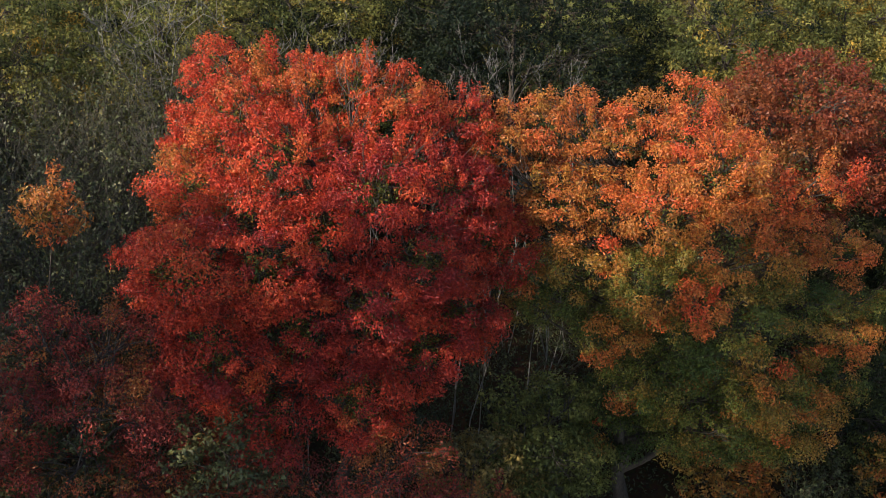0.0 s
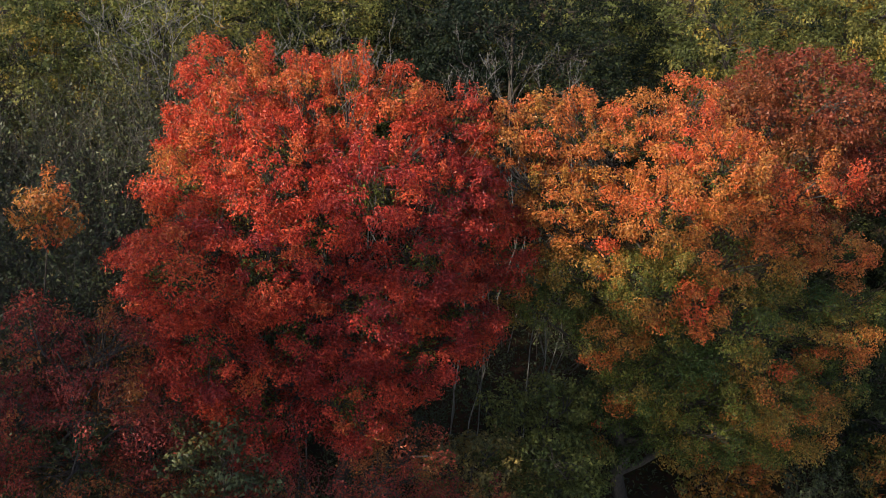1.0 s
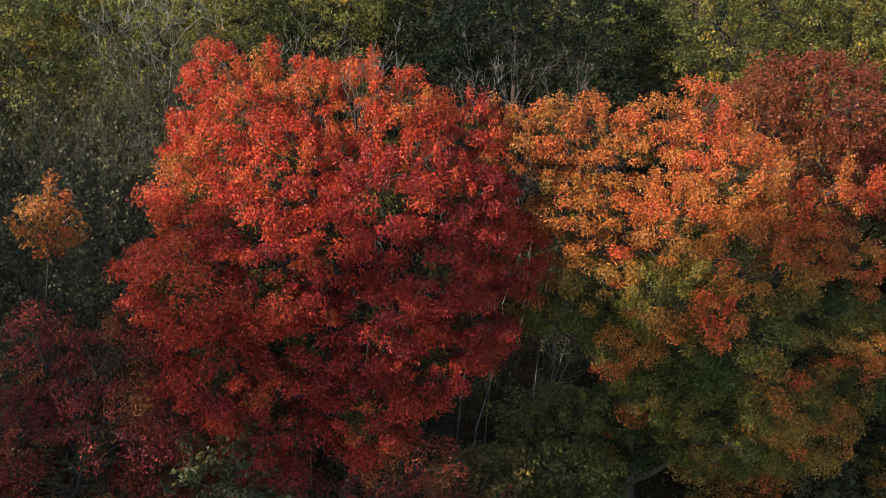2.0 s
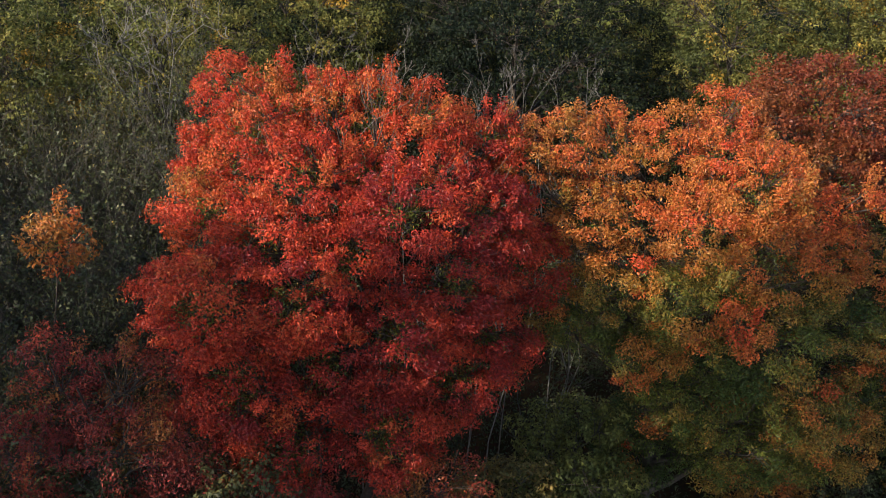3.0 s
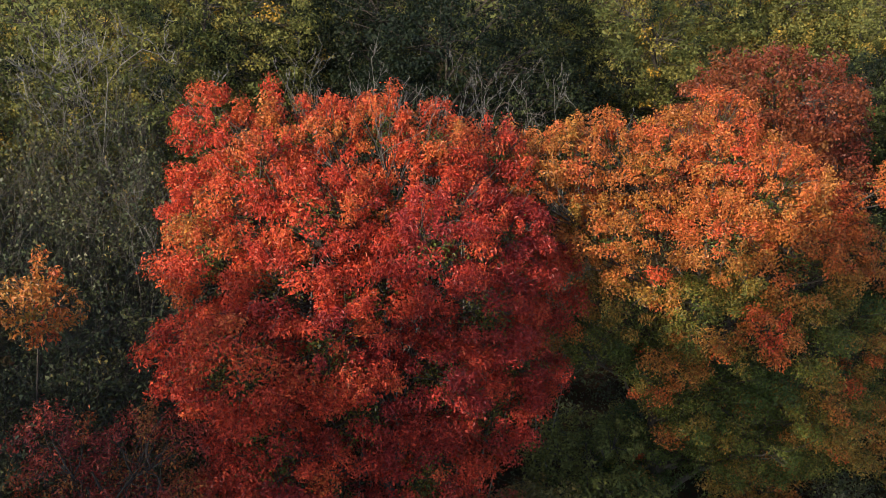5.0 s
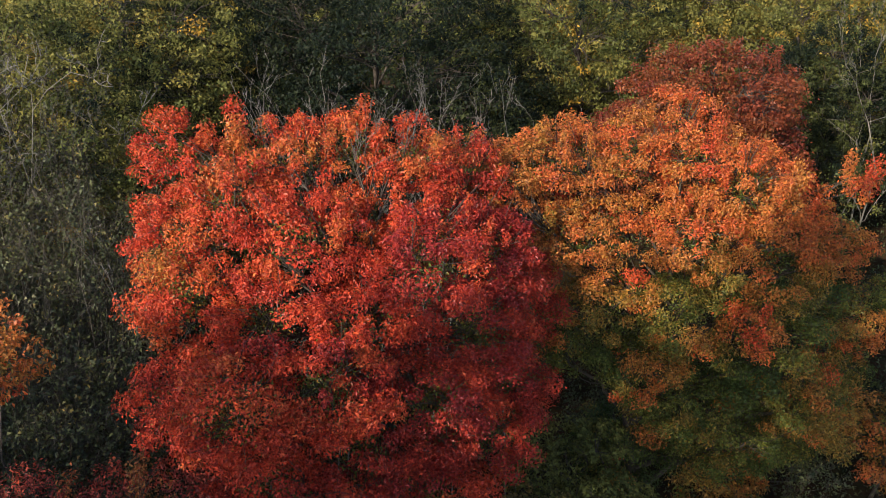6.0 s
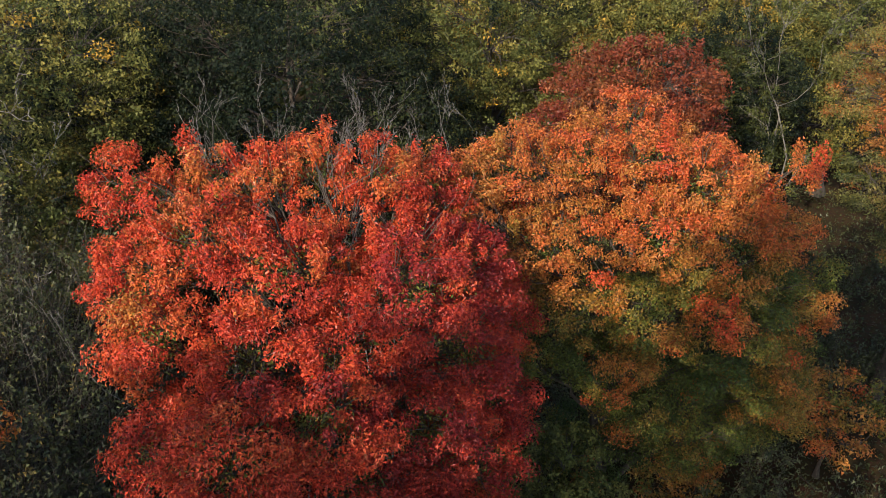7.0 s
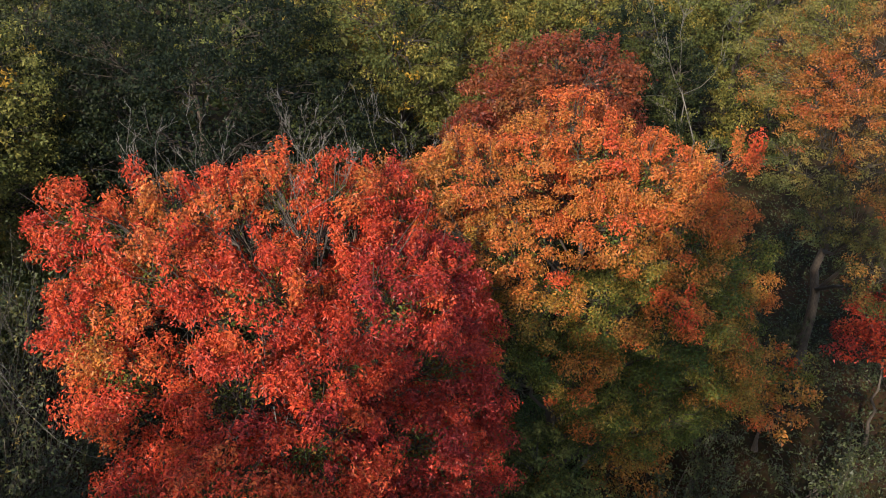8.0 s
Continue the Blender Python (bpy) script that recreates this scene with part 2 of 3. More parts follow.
def tree(name, label, base, height, girth, lobes, mat, bark=BARK, each=150, leaf=0.1, drift=0.09, seed=1, category="tree", gap=0.5, group="",
         low=-0.3, tops=0.3, far=False, thin=-0.55, wild=0.03, heart=None, fleck=None, twigs=0.2, bare=None):
    """A broad-leaved tree: a tapered trunk, a limb to each lobe of its crown, and on each limb twigs and foliage."""
    rng = np.random.default_rng(seed)
    root = tagged(new(name), label, category, group)
    base = np.array(base, float)
    root.location = base
    top = np.array([0, 0, height])
    P, R = bowed(rng, np.zeros(3), top, 12, girth, girth * 0.12, 0.03)
    flare = 1 + 0.9 * np.exp(-np.linspace(0, 1, 12) * 22)
    V, Q = tubes(P, R * flare, 10)
    part("trunk", mesh_of("trunk", V, Q, bark, quads=True), root)
    axis = P[0]
    lobes = [(x - base[0], y - base[1], z - base[2], r, t) for x, y, z, r, t in lobes]
    mean = np.mean([l[:3] for l in lobes], axis=0)
    S, D, owner, size = clumps(rng, lobes, gap, low, seed, thin, bare)
    level = np.quantile(S[:, 2], 0.72)
    tone = blended(S, lobes)
    loose = np.where(tone > 0.48, 1.0, 1.7) * drift
    tone = tone + loose * (0.55 * rng.normal(size=len(S)) + 0.7 * soft_noise(S, 2.0, seed) + 0.5 * soft_noise(S, 0.8, seed + 1))
    if fleck:
        share, below, to = fleck
        turned = (tone < below) & (soft_noise(S, 1.3, seed + 5) + rng.normal(size=len(S)) * 0.3 > share)
        tone[turned] = to + rng.normal(size=turned.sum()) * 0.06
    for i, (x, y, z, r, _) in enumerate(lobes):
        c = np.array([x, y, z])
        k = np.clip((c[2] - np.hypot(c[0], c[1]) * 0.75) / height, 0.15, 0.95)
        f = k * 11
        a = axis[int(f)] * (1 - f % 1) + axis[min(int(f) + 1, 11)] * (f % 1)
        thick = girth * (1 - 0.88 * k) * min(0.55, 0.5 * r)
        out = unit(c - mean * [1, 1, 0.8])
        LP, LR = bowed(rng, a, c + out * r * 0.1, 8, thick, 0.02, 0.06, 0.08)
        V, Q = tubes(LP, LR, 6)
        limb = part("limb", mesh_of("limb", V, Q, bark, quads=True), root)
        if not far and r > 0.6:
            up = c + rng.normal(size=(2, 3)) * [r * 0.45, r * 0.45, 0] + [0, 0, r * 1.1]
            V, Q = tubes(*bowed(rng, LP[0][[4, 6]], up, 6, 0.022, 0.006, 0.05, -0.05), 5)
            part("branchwood", mesh_of("branchwood", V, Q, bark, quads=True), limb, kind="stuff")
        mine = owner == i
        if not mine.any():
            continue
        s = S[mine]
        part("foliage", foliage(rng, s, D[mine], size[mine], tone[mine], each, gap, leaf, mat, tops, level, far, wild, heart), limb, kind="stuff")
        pick = np.arange(len(s))[::2] if far else np.arange(len(s))
        near = LP[0][rng.integers(3, 8, len(pick))]
        reach = s[pick] + unit(s[pick] - c + [0, 0, 0.3]) * rng.uniform(-0.1, twigs, (len(pick), 1))
        V, Q = tubes(*bowed(rng, near, reach, 5, 0.014 + 0.004 * r, 0.004, 0.08, 0.05), 3)
        part("brushwood", mesh_of("brushwood", V, Q, bark, quads=True), limb, kind="stuff")
    return root


def crown(rng, cx, cy, cz, rx, ry, rz, n, turn, spread=0.12, size=1.5, deep=1.5):
    """Lobes spread evenly over the upper side of an ellipsoid."""
    out = []
    for i in range(n):
        z = 1 - deep * (i + 0.5) / n
        a = i * 2.39996 + rng.random() * 0.6
        q = math.sqrt(max(0, 1 - z * z))
        k = rng.uniform(0.72, 1.0)
        out.append((cx + math.cos(a) * q * rx * k, cy + math.sin(a) * q * ry * k, cz + z * rz * k, size * rng.uniform(0.8, 1.2), turn + rng.normal() * spread))
    return out


def brush(rng, base, height, spread, stems, forks, depth, thick, upright=0.6, fan=0.5, least=0.005, first=0.45, bend=0.06, ratio=(0.42, 0.7)):
    """Bare branching: stems that fork again and again. Gives the lines with their radii, level by level, and the tips."""
    a = np.tile(np.asarray(base, float), (stems, 1)) + rng.normal(size=(stems, 3)) * [0.15, 0.15, 0]
    ang = rng.random(stems) * 6.28
    d = unit(np.stack([np.cos(ang) * spread, np.sin(ang) * spread, np.ones(stems)], 1) + rng.normal(size=(stems, 3)) * 0.08)
    L = np.full(stems, height * first)
    r = np.full(stems, thick)
    levels = []
    for k in range(depth):
        b = a + d * L[:, None] * rng.uniform(0.75, 1.2, (len(a), 1))
        P, R = bowed(rng, a, b, 5 if k < 2 else 3, r, r * 0.5, bend if k == 0 else 0.1)
        levels.append((P, np.maximum(R, least)))
        if k == depth - 1:
            break
        src = np.repeat(np.arange(len(a)), forks)
        ring = rng.integers(P.shape[1] // 2, P.shape[1], len(src))
        a = P[src, ring]
        r = R[src, ring] * 0.62
        d = unit(d[src] + rng.normal(size=(len(src), 3)) * fan + [0, 0, upright * 0.35])
        L = L[src] * rng.uniform(*ratio, len(src))
    k = height / max(l[0][..., 2].max() for l in levels)
    levels = [(P * k, R) for P, R in levels]
    return levels, levels[-1][0]


def bare_tree(name, label, base, height, spread=0.35, stems=4, forks=4, depth=4, thick=0.07, bark=GREY_BARK, seed=1,
              leaf=0.0, count=0, turn=0.4, mat=None, category="tree", group="", upright=0.6, drift=0.2, fan=0.5, least=0.005, first=0.45, bend=0.06, ratio=(0.42, 0.7)):
    """A tree or bush of bare stems and twigs, with few leaves or none."""
    rng = np.random.default_rng(seed)
    root = tagged(new(name), label, category, group)
    root.location = base
    levels, tips = brush(rng, (0, 0, 0), height, spread, stems, forks, depth, thick, upright, fan, least, first, bend, ratio)
    P, R = levels[0]
    stem_objects = []
    for i in range(stems):
        V, Q = tubes(P[i:i + 1], R[i:i + 1], 6)
        stem_objects.append(part("stem", mesh_of("stem", V, Q, bark, quads=True), root))
    for lev, (P, R) in enumerate(levels[1:]):
        V, Q = tubes(P, R, 4 if lev == 0 else 3)
        part("brushwood", mesh_of("brushwood", V, Q, bark, quads=True), root, kind="stuff")
    if count:
        pick = np.concatenate([l[0].reshape(-1, 3) for l in levels[-2:]])
        at = pick[rng.integers(0, len(pick), count)] + rng.normal(size=(count, 3)) * 0.09
        tone = turn + drift * soft_noise(at, 2.2, seed) + rng.normal(size=count) * 0.12
        part("foliage", leaves(rng, at, np.tile([-0.1, -0.1, 0.5], (count, 1)), leaf, leaf * 0.6, tone, "foliage", mat, 0.8, True), root, kind="stuff")
    return root


# ---- ground ----
def ground_sheet():
    mat, n, l, bsdf = material("leaf_litter")
    co = n.new("ShaderNodeTexCoord")
    a, b = n.new("ShaderNodeTexNoise"), n.new("ShaderNodeTexVoronoi")
    a.inputs["Scale"].default_value, a.inputs["Detail"].default_value = 0.35, 8.0
    b.inputs["Scale"].default_value = 9.0
    l.new(co.outputs["Object"], a.inputs["Vector"])
    l.new(co.outputs["Object"], b.inputs["Vector"])
    ramp = n.new("ShaderNodeValToRGB")
    ramp.color_ramp.elements[0].position, ramp.color_ramp.elements[0].color = 0.35, (0.024, 0.019, 0.009, 1)
    ramp.color_ramp.elements[1].position, ramp.color_ramp.elements[1].color = 0.65, (0.052, 0.030, 0.014, 1)
    l.new(a.outputs["Fac"], ramp.inputs[0])
    mix = n.new("ShaderNodeMix")
    mix.data_type, mix.blend_type = "RGBA", "MULTIPLY"
    mix.inputs["Factor"].default_value = 0.4
    l.new(ramp.outputs[0], mix.inputs["A"])
    l.new(b.outputs["Color"], mix.inputs["B"])
    l.new(mix.outputs["Result"], bsdf.inputs["Base Color"])
    bsdf.inputs["Roughness"].default_value = 0.95
    bsdf.inputs["Specular IOR Level"].default_value = 0.1
    bump = n.new("ShaderNodeBump")
    bump.inputs["Strength"].default_value = 0.8
    l.new(b.outputs["Distance"], bump.inputs["Height"])
    l.new(bump.outputs[0], bsdf.inputs["Normal"])
    s = np.linspace(-1, 1, 121)
    s = np.sign(s) * (np.abs(s) * 60 + np.abs(s) ** 7 * 1900)
    X, Y = np.meshgrid(s, s + 25, indexing="ij")
    P = np.stack([X, Y, 0 * X], -1).reshape(-1, 3)
    P[:, 2] = GROUND + 0.18 * soft_noise(P, 9, 3) + 0.06 * soft_noise(P, 2.3, 4) - 0.25
    i = np.arange(121 * 121).reshape(121, 121)
    Q = np.stack([i[:-1, :-1], i[1:, :-1], i[1:, 1:], i[:-1, 1:]], -1).reshape(-1, 4)
    tagged(new("ground", mesh_of("ground", P, Q, mat, quads=True)), "woodland floor of brown leaf litter and low weeds", "ground", kind="structure")


ground_sheet()
rng = np.random.default_rng(11)

# ---- the maples ----
# Lobes of the crowns: x, y, z, radius, and how far the leaves have turned (0 green, 0.4 yellow, 0.6 orange, 0.8 red, 1 crimson).
RED_TOP = [(-6.0, 24.1, 12.85, 0.85, 0.82), (-5.3, 23.7, 12.52, 0.8, 0.72), (-4.3, 23.9, 12.62, 0.9, 0.68), (-3.4, 23.2, 12.92, 0.85, 0.74), (-2.3, 23.1, 12.92, 0.9, 0.7), (-1.2, 22.5, 12.82, 0.85, 0.78), (-0.5, 22.9, 12.12, 0.8, 0.78),
           (0.5, 23.2, 12.02, 0.8, 0.78), (-5.3, 22.2, 12.5, 0.95, 0.8), (-4, 21, 12, 1.15, 0.78), (-2.8, 22, 11.5, 1, 0.74)]
# Right and low lobes: deeper crimson, part leaf colour, part shade put into it.
RED_MIDDLE = [(-6.2, 23.0, 11.4, 1.0, .8), (-6.3, 21.5, 10.8, 1.0, .78), (-4.9, 19.9, 10.9, 1.1, .82), (-1.9, 19.6, 11.7, 1.0, .9), (-1.2, 20.9, 11.6, 1.1, .88), (0.0, 21.1, 10.9, 1.1, .96),
              (0.7, 22.5, 10.5, .9, .84), (-3.2, 19.9, 10.4, 1.1, .92), (-5.9, 18.3, 10.3, 1.2, .80), (-4.2, 18.6, 10.2, 1.15, .84), (-6.7, 19.5, 9.7, .95, .86), (-0.6, 19.8, 9.9, 1.1, .94), (1.2, 22.0, 9.2, 1.15, .88)]
RED_SKIRT = [(-5.4, 18.1, 8.2, 1.2, .92), (-3.6, 18.8, 8.4, 1.2, .96), (-1.9, 18.9, 8.9, 1.2, .94), (-0.6, 19.2, 7.6, 1.1, .90), (-2.2, 18.2, 6.7, 1.1, .84), (-4.4, 17.9, 6.7, 1.1, .92), (0.4, 20.3, 7.8, 1.0, .9)]
tree("red_maple", "large maple in bright red and orange autumn leaf", (-2.6, 20.8, GROUND), 14.0, 0.26, RED_TOP + RED_MIDDLE + RED_SKIRT,
     MAPLE, seed=21, each=290, leaf=0.079, bare=(10.8, 0.36), drift=0.095, gap=0.46, heart=0.16, tops=0.6, twigs=0.4, thin=-0.62)
ORANGE_TOP = [(1.4, 23.5, 11.35, 0.95, 0.6), (2.6, 23.7, 11.45, 1.05, 0.56), (3.9, 24, 11.25, 1.15, 0.6), (5.2, 23.6, 11.45, 1, 0.58), (6.6, 23.6, 12.2, 0.9, 0.62), (6.5, 22.4, 11.7, 1.1, 0.64), (6.8, 20.8, 11.6, 1.15, 0.62),
           (7.6, 23.2, 10.6, 1.2, 0.62), (8.3, 20.9, 10.9, 0.8, 0.64), (8.9, 20.0, 12.0, .32, .66), (9.6, 20.2, 11.5, .34, .68), (5.5, 20.6, 10.6, 1.15, 0.58), (7.1, 20.1, 10.2, 1.2, 0.62), (5.9, 20, 9.9, 0.5, 0.2), (8, 20, 9.6, 0.5, 0.25), (4.3, 22.7, 9.7, 1.2, 0.57), (3, 22.3, 9.9, 1, 0.55), (8.8, 20.9, 9.5, 1, 0.56), (10.5, 21.3, 9.3, 0.75, 0.6)]
ORANGE_MIDDLE = [(3.7, 22.0, 8.0, 1.1, .2), (2.6, 21.9, 7.4, .8, .18), (5.5, 20.7, 8.5, 1.2, .26), (7.2, 19.7, 8.1, 1.3, .16), (9.5, 20.6, 7.3, 1.2, .2), (4.7, 21.2, 6.6, 1.0, .16), (8.2, 19.2, 6.6, 1.0, .25),
                 (4.8, 20.5, 7.2, .6, .62), (6.2, 19.1, 8.9, .6, .64), (7.9, 18.7, 7.5, .55, .64), (9.4, 19.4, 6.0, .6, .6), (3.5, 21.2, 8.6, .6, .42), (10.7, 20.1, 7.3, .7, .62), (11.2, 20.8, 7.9, .7, .3)]
ORANGE_SKIRT = [(6.0, 21.0, 5.8, 1.4, .14), (7.6, 20.7, 4.4, 1.5, .14), (5.4, 22.6, 2.6, 1.3, .1), (9.7, 20.0, 4.8, 1.1, .3), (11.0, 20.8, 5.6, .8, .18), (10.2, 21.6, 3.4, 1.2, .2), (8.5, 19.5, 4.8, .5, .48)]
tree("orange_maple", "maple turning from green through yellow to orange", (6.3, 22.9, GROUND), 13.2, 0.24, ORANGE_TOP + ORANGE_MIDDLE + ORANGE_SKIRT,
     MAPLE, seed=22, each=260, leaf=0.081, bare=(9.5, 0.22), drift=0.085, gap=0.46, heart=0.12, tops=0.3, fleck=(1.0, 0.42, 0.6), thin=-0.58, twigs=0.3)
tree("crimson_maple", "lower maple with dark wine-red leaves and gaps", (-8.9, 18.0, GROUND), 10.4, 0.18,
     crown(rng, -8.6, 18.0, 5.6, 2.8, 2.6, 3.1, 17, .84, .08, 1.1, 1.7), WINE, seed=23, each=150, leaf=0.08, drift=0.16, gap=0.48, thin=-0.12, heart=0.2, fleck=(0.9, 1.0, 0.4))
tree("low_maple", "low maple with thin wine-red and olive leaves", (-2.4, 17.2, GROUND), 6.5, 0.1,
     crown(rng, -2.4, 16.7, 3.2, 4.2, 1.6, 2.8, 17, .72, .1, 1.0), WINE, seed=26, each=120, leaf=0.08, gap=0.48, thin=-0.1, heart=0.3, drift=0.2, fleck=(0.7, 1.0, 0.35))
tree("russet_tree", "round-topped tree with dull red-brown leaves", (12.8, 30.8, GROUND), 13.0, 0.2,
     crown(rng, 12.7, 30.8, 7.7, 2.8, 2.8, 3.6, 16, .75, .12, 1.2), RUSSET, seed=24, each=140, leaf=0.1, far=True, gap=0.5, wild=0.07, tops=0.5, thin=-0.5, drift=0.2, twigs=0.5)
TURNING_TOP = [(17.8, 25.2, 11.9, 1.0, 0.44), (18.9, 24.4, 12.6, 1.2, 0.40), (17.4, 24.9, 10.7, 0.9, 0.5), (18.0, 23.1, 11.1, 1.2, 0.86), (18.9, 22.5, 11.7, 1.3, 0.72), (17.7, 23.6, 10.1, 1.1, 0.76), (17.6, 21.6, 10.1, 1.2, 0.72), (17.1, 22.5, 9.5, 1.1, 0.76),
               (19.5, 21.1, 10.7, 1.5, 0.72), (20.5, 22.6, 12.9, 1.5, 0.70), (20.7, 21.0, 12.0, 1.6, 0.72), (20.0, 25.4, 10.5, 1.3, 0.70)]
TURNING_SKIRT = [(16.6, 23.3, 8.6, 1.0, 0.15), (16.8, 22.1, 8.8, 1.1, 0.20), (17.4, 20.9, 8.8, 1.2, 0.50), (17.3, 22.1, 6.8, 0.9, 0.18), (17.4, 20.9, 7.1, 1.0, 0.30), (18.6, 19.7, 8.7, 1.5, 0.54),
                 (17.9, 19.8, 5.5, 1.3, 0.30), (20.4, 23.8, 9.1, 1.5, 0.54), (19.3, 19.2, 5.3, 1.4, 0.30)]
tree("turning_maple", "maple with orange top and olive-green lower leaves", (20.6, 23.8, GROUND), 13.2, 0.24, TURNING_TOP + TURNING_SKIRT,
     TURNING, seed=25, each=150, leaf=0.085, drift=0.13, gap=0.5, thin=-0.45)

# ---- the trees behind ----
for label, x, y, top, rx, rz, turn, seed in (
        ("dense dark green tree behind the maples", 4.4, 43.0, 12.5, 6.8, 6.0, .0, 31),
        ("olive-green tree with yellowing leaves", -6.8, 44.0, 12.5, 4.5, 5.0, .52, 32),
        ("olive-green tree with yellowing leaves", 14.6, 44.0, 11.5, 4.4, 5.0, .48, 33),
        ("yellow-green tree at the wood's back", 21.0, 46.0, 10.5, 4.6, 5.0, .58, 34),
        ("yellow-green tree at the wood's back", 27.5, 43.0, 10.5, 4.6, 5.0, .6, 35),
        ("golden-brown tree at the wood's back", 24.0, 53.0, 9.5, 5.0, 5.0, .85, 36),
        ("olive-green tree behind grey bushes", -11.0, 39.0, 12.0, 4.2, 5.0, .46, 37),
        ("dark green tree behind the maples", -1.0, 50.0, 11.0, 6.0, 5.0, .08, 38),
        ("yellow-green tree at the wood's back", 33.0, 38.0, 10.0, 4.6, 5.0, .5, 40),
        ("green tree at the wood's back", 37.0, 48.0, 9.5, 5.0, 5.0, .45, 29),
        ("green tree at the wood's back", 44.0, 43.0, 10.0, 4.6, 5.0, .5, 28),
        ("olive-green tree behind grey bushes", -17.5, 37.0, 12.0, 4.5, 5.0, .42, 39)):
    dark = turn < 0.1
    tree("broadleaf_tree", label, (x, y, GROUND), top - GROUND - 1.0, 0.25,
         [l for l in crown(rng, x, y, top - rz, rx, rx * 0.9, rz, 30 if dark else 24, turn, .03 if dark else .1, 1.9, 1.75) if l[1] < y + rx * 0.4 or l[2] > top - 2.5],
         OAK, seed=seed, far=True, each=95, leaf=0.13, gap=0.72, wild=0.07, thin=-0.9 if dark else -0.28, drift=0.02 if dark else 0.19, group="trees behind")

# ---- unseen tall trees, added sunward beside the flight to throw broken shade on the lower crowns ----
for i, top in enumerate((38.6, 35.2, 30.2, 28.6, 27.2, 23.9, 24.6, 24.4, 24.2, 24.0)):
    u, w = -8.5 - 3.0 * i, 20 + (0, 1.5, -1.0)[i % 3]
    x, y = 0.552 * u - 0.834 * w, -0.834 * u - 0.552 * w
    tree("broadleaf_tree", "tall olive-green tree, unseen, added to shade the lower crowns", (x, y, GROUND), top - GROUND - 2.0, 0.35,
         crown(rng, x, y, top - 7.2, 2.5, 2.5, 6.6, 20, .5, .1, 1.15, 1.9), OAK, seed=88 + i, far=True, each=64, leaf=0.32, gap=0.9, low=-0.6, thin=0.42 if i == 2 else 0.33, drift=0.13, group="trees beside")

# ---- bare trees and grey bushes ----
for x, y, top, seed in ((-4.3, 25.3, 14.5, 41), (-2.9, 24.9, 15.0, 42), (-1.0, 25.8, 14.0, 43), (0.6, 26.4, 13.2, 44), (2.5, 31.3, 11.9, 45), (3.4, 32.6, 11.6, 46), (4.8, 29.6, 11.9, 47),
                        (3.4, 25.4, 11.6, 48), (1.4, 25.0, 11.0, 49)):
    bare_tree("bare_tree", "thin bare grey tree among the maples", (x, y, GROUND), top - GROUND, 0.06, 2, 4, 5, 0.028, seed=seed, group="bare trees",
              upright=1.3, fan=0.45, least=0.0045, first=0.75, bend=0.03, ratio=(0.2, 0.45))
for x, y, top, seed in ((-12.5, 24.0, 11.0, 51), (-10.4, 27.0, 11.5, 52), (-15.0, 28.5, 12.0, 53), (-12.0, 32.0, 12.0, 54), (-10.4, 20.8, 9.6, 55), (-13.4, 19.5, 10.5, 56),
                        (-16.5, 23.5, 11.0, 57), (-8.6, 30.0, 11.0, 58), (-13.0, 15.5, 10.0, 59), (-18.5, 31.5, 12.0, 60), (-9.4, 24.2, 10.0, 66), (-10.4, 34.0, 11.6, 67), (-14.0, 33.5, 12.6, 68), (-17.0, 35.0, 12.6, 69)):
    bare_tree("grey_bush", "tall grey-twigged bush with sparse olive leaves", (x, y, GROUND), top + (0.9 if 24.5 < y < 31 else 0.2) - GROUND, 0.26, 8, 5, 4, 0.065, BUSH_BARK, seed,
              0.1, 8000 if y > 24.5 else 12000, 0.38, OLIVE, "bush", "grey bushes", drift=0.25, least=0.0055, fan=0.42)
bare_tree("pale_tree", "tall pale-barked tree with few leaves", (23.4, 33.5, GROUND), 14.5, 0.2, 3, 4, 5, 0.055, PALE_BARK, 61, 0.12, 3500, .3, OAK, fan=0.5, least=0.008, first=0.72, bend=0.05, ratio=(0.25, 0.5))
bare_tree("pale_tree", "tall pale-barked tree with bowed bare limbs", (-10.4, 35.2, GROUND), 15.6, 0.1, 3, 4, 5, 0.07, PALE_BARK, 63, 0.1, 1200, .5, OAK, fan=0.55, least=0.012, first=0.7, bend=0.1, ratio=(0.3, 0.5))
tree("small_maple", "small maple with yellow-orange leaves among grey bushes", (-10.2, 22.0, GROUND), 11.8, 0.08,
     crown(rng, -10.1, 21.8, 10.1, 0.55, 0.5, 0.75, 9, .48, .05, 0.32, 2.0), MAPLE, seed=62, low=-0.9, each=60, leaf=0.11, gap=0.35, thin=-0.3)

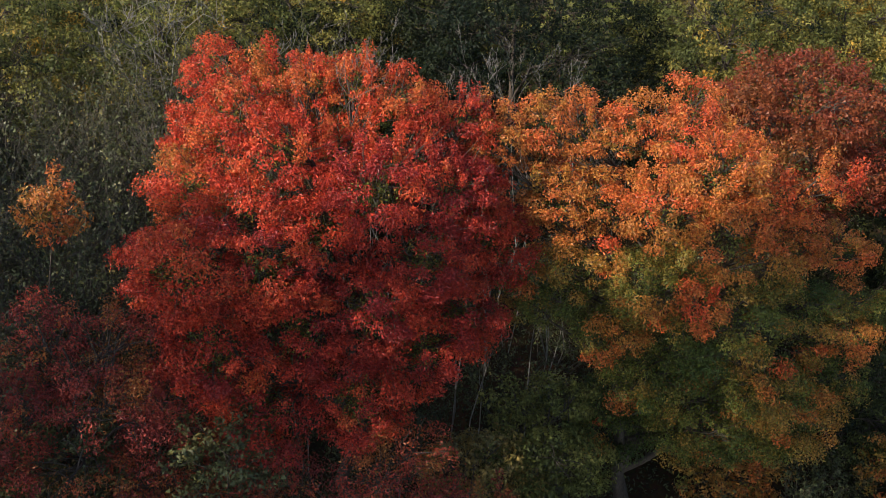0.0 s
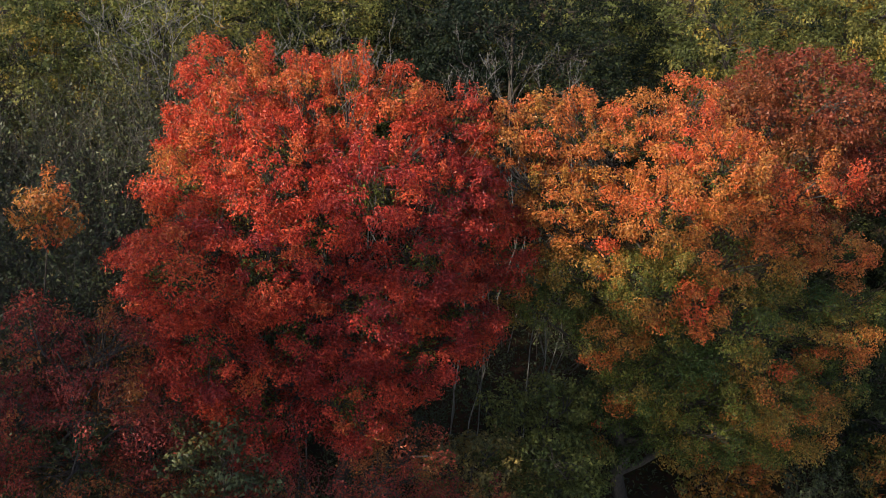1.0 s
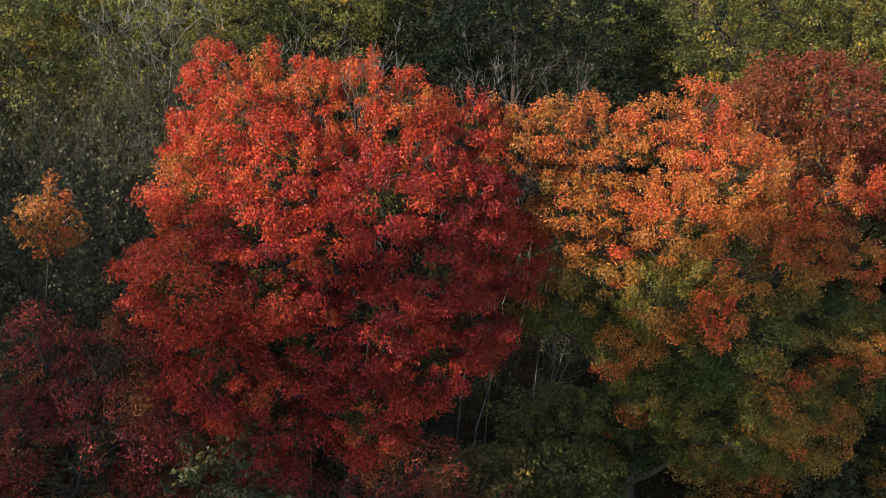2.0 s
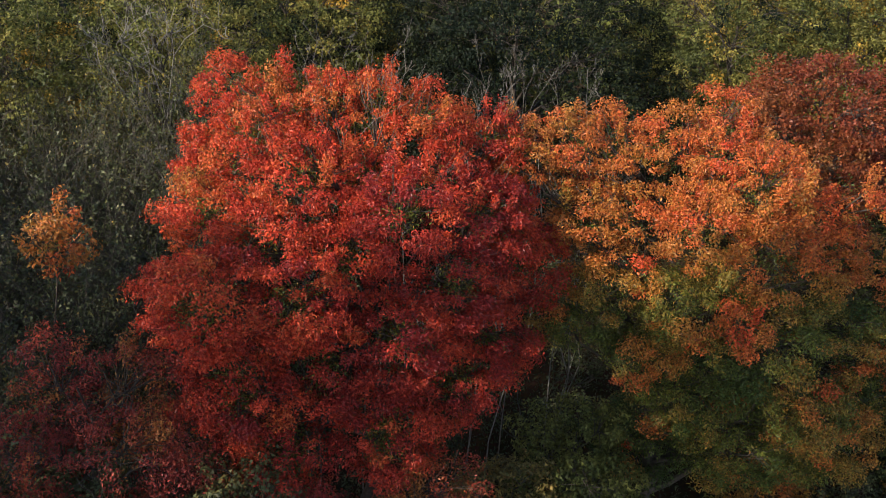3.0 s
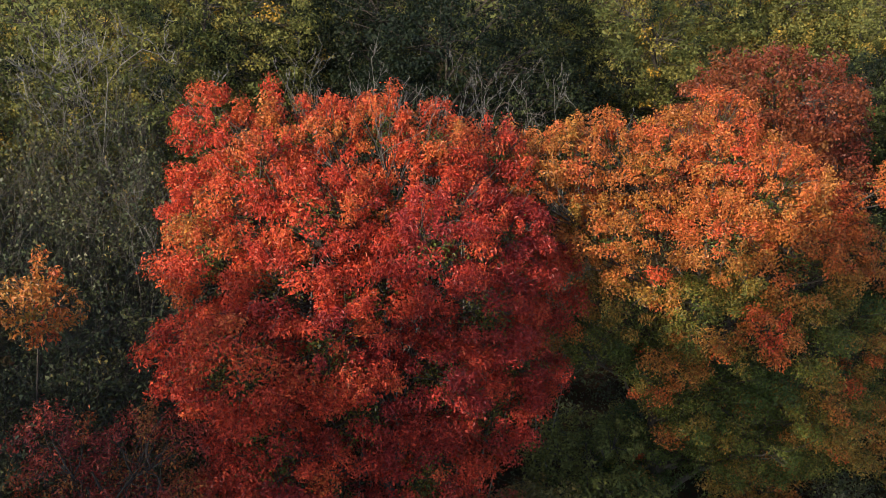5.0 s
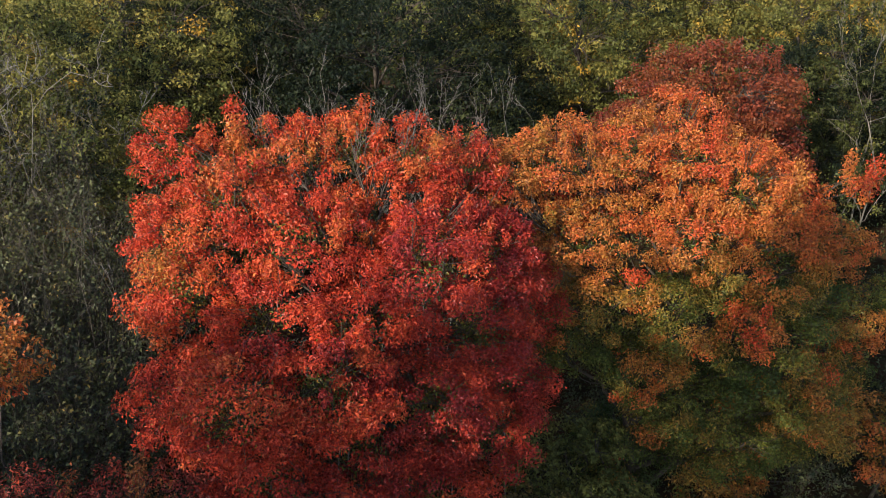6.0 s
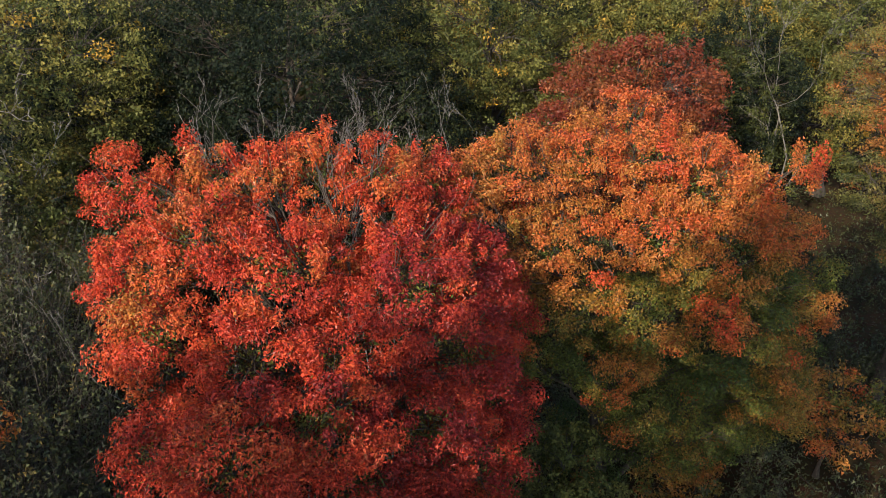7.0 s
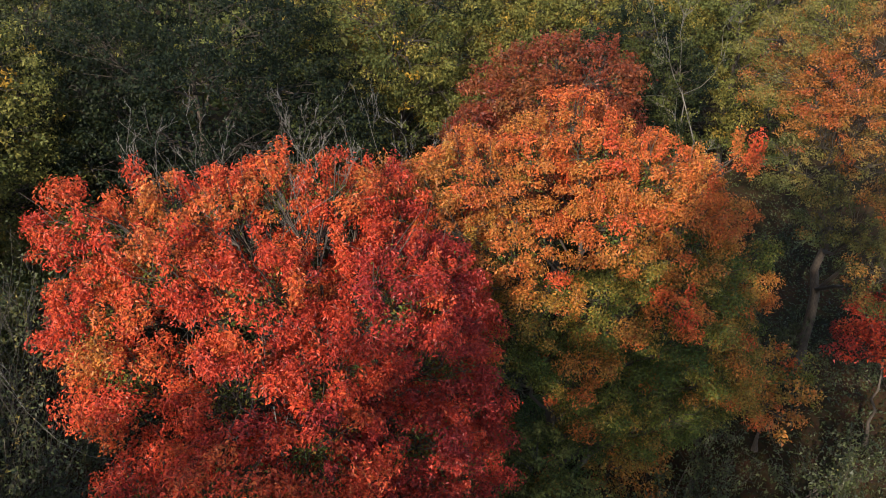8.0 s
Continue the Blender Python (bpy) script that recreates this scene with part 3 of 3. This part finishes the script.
# ---- low bushes between the trees ----
for name, label, x, y, top, r, turn, mat, seed in (
        ("yellow_bush", "low bush with yellow-orange leaves", 9.8, 23.2, 0.9, 1.3, .40, MAPLE, 81),
        ("yellow_bush", "low bush with yellow-orange leaves", 15.2, 21.6, 2.0, 1.3, .38, MAPLE, 82),
        ("red_bush", "low red-leaved maple bush in the shade", 18.8, 19.4, 4.2, 1.5, .82, MAPLE, 83),
        # The next three fill shaded gaps; their near-black leaf colour stands in for shade.
        ("green_bush", "green bush in the shade of the maples", 16.3, 29.6, 5.5, 2.2, .1, OAK, 84),
        ("green_bush", "tall green bush, coloured dark for shade, beside a pale-barked tree", 22.0, 35.5, 9.0, 3.0, .08, OAK, 85),
        ("green_bush", "green bush in the shade of the maples", 14.4, 24.8, 2.6, 1.9, .1, OAK, 86),
        ("green_bush", "round olive-green bush under the maples", 3.0, 20.9, 4.4, 1.7, .5, OAK, 87),
        ("olive_bush", "grey-olive bush with pale leaf undersides below the maples", -9.3, 17.4, 6.6, 1.3, .6, OLIVE, 89),
        ("olive_bush", "grey-olive bush with pale leaf undersides below the maples", -5.3, 16.8, 7.2, 1.0, .55, OLIVE, 90),
        ("olive_bush", "yellowing olive bush at the foot of the maples", 0.9, 19.4, 3.9, 1.4, .8, OLIVE, 91),
        ("green_bush", "green bush in the shade of the maples", -3.5, 39.5, 5.0, 2.4, .4, OAK, 88)):
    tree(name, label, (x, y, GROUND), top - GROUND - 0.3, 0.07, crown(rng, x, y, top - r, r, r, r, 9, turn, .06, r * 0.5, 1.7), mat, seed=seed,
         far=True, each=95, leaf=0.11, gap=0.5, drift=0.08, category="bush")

# ---- undergrowth ----
for i in range(34):
    x, y = -9 + 33 * ((i * 0.618) % 1), 14.5 + 22 * (i + 0.5) / 34
    top = rng.uniform(0.2, 2.8)
    bare_tree("shrub", "olive-brown shrub in the shade of the maples", (x, y, GROUND), top - GROUND, 0.75, 6, 5, 3, 0.03, BARK, 70 + i,
              0.105, 2500, rng.uniform(0.0, 0.5), OLIVE, "shrub", "undergrowth")


def weeds(name, label, x0, x1, y0, y1, count):
    """Low weeds and fallen twigs over a stretch of the ground, past counting."""
    r = np.random.default_rng(5)
    at = np.stack([r.uniform(x0, x1, count), r.uniform(y0, y1, count), np.full(count, GROUND - 0.3)], 1)
    tuft = 0.5 + 0.5 * soft_noise(at, 3.1, 8)
    at[:, 2] += r.random(count) ** 2 * (0.5 + 1.1 * np.clip(tuft, 0, 1.2))
    tagged(new(name, leaves(r, at, np.tile([0, 0, 0.6], (count, 1)), 0.15, 0.075, 0.25 + 0.2 * soft_noise(at, 6, 9), name, OLIVE, 0.9, True)),
           label, "weeds", kind="stuff")


weeds("weeds", "low olive-brown weeds and brambles on the woodland floor", -14, 34, 13, 60, 95000)


def far_woods(count):
    """The canopy of the wood that goes on behind, past counting."""
    r = np.random.default_rng(6)
    at = np.stack([r.uniform(-50, 95, count), 52 + 75 * r.random(count) ** 1.5, np.zeros(count)], 1)
    top = 6.0 + 1.6 * soft_noise(at, 9.0, 12) + 0.8 * soft_noise(at, 3.4, 13)
    at[:, 2] = top - r.random(count) ** 1.6 * 5.0
    tone = 0.5 + 0.25 * soft_noise(at, 14, 14) + r.normal(size=count) * 0.05
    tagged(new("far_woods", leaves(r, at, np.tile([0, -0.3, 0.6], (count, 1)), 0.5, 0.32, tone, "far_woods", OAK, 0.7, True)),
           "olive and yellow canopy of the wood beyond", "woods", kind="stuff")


far_woods(85000)
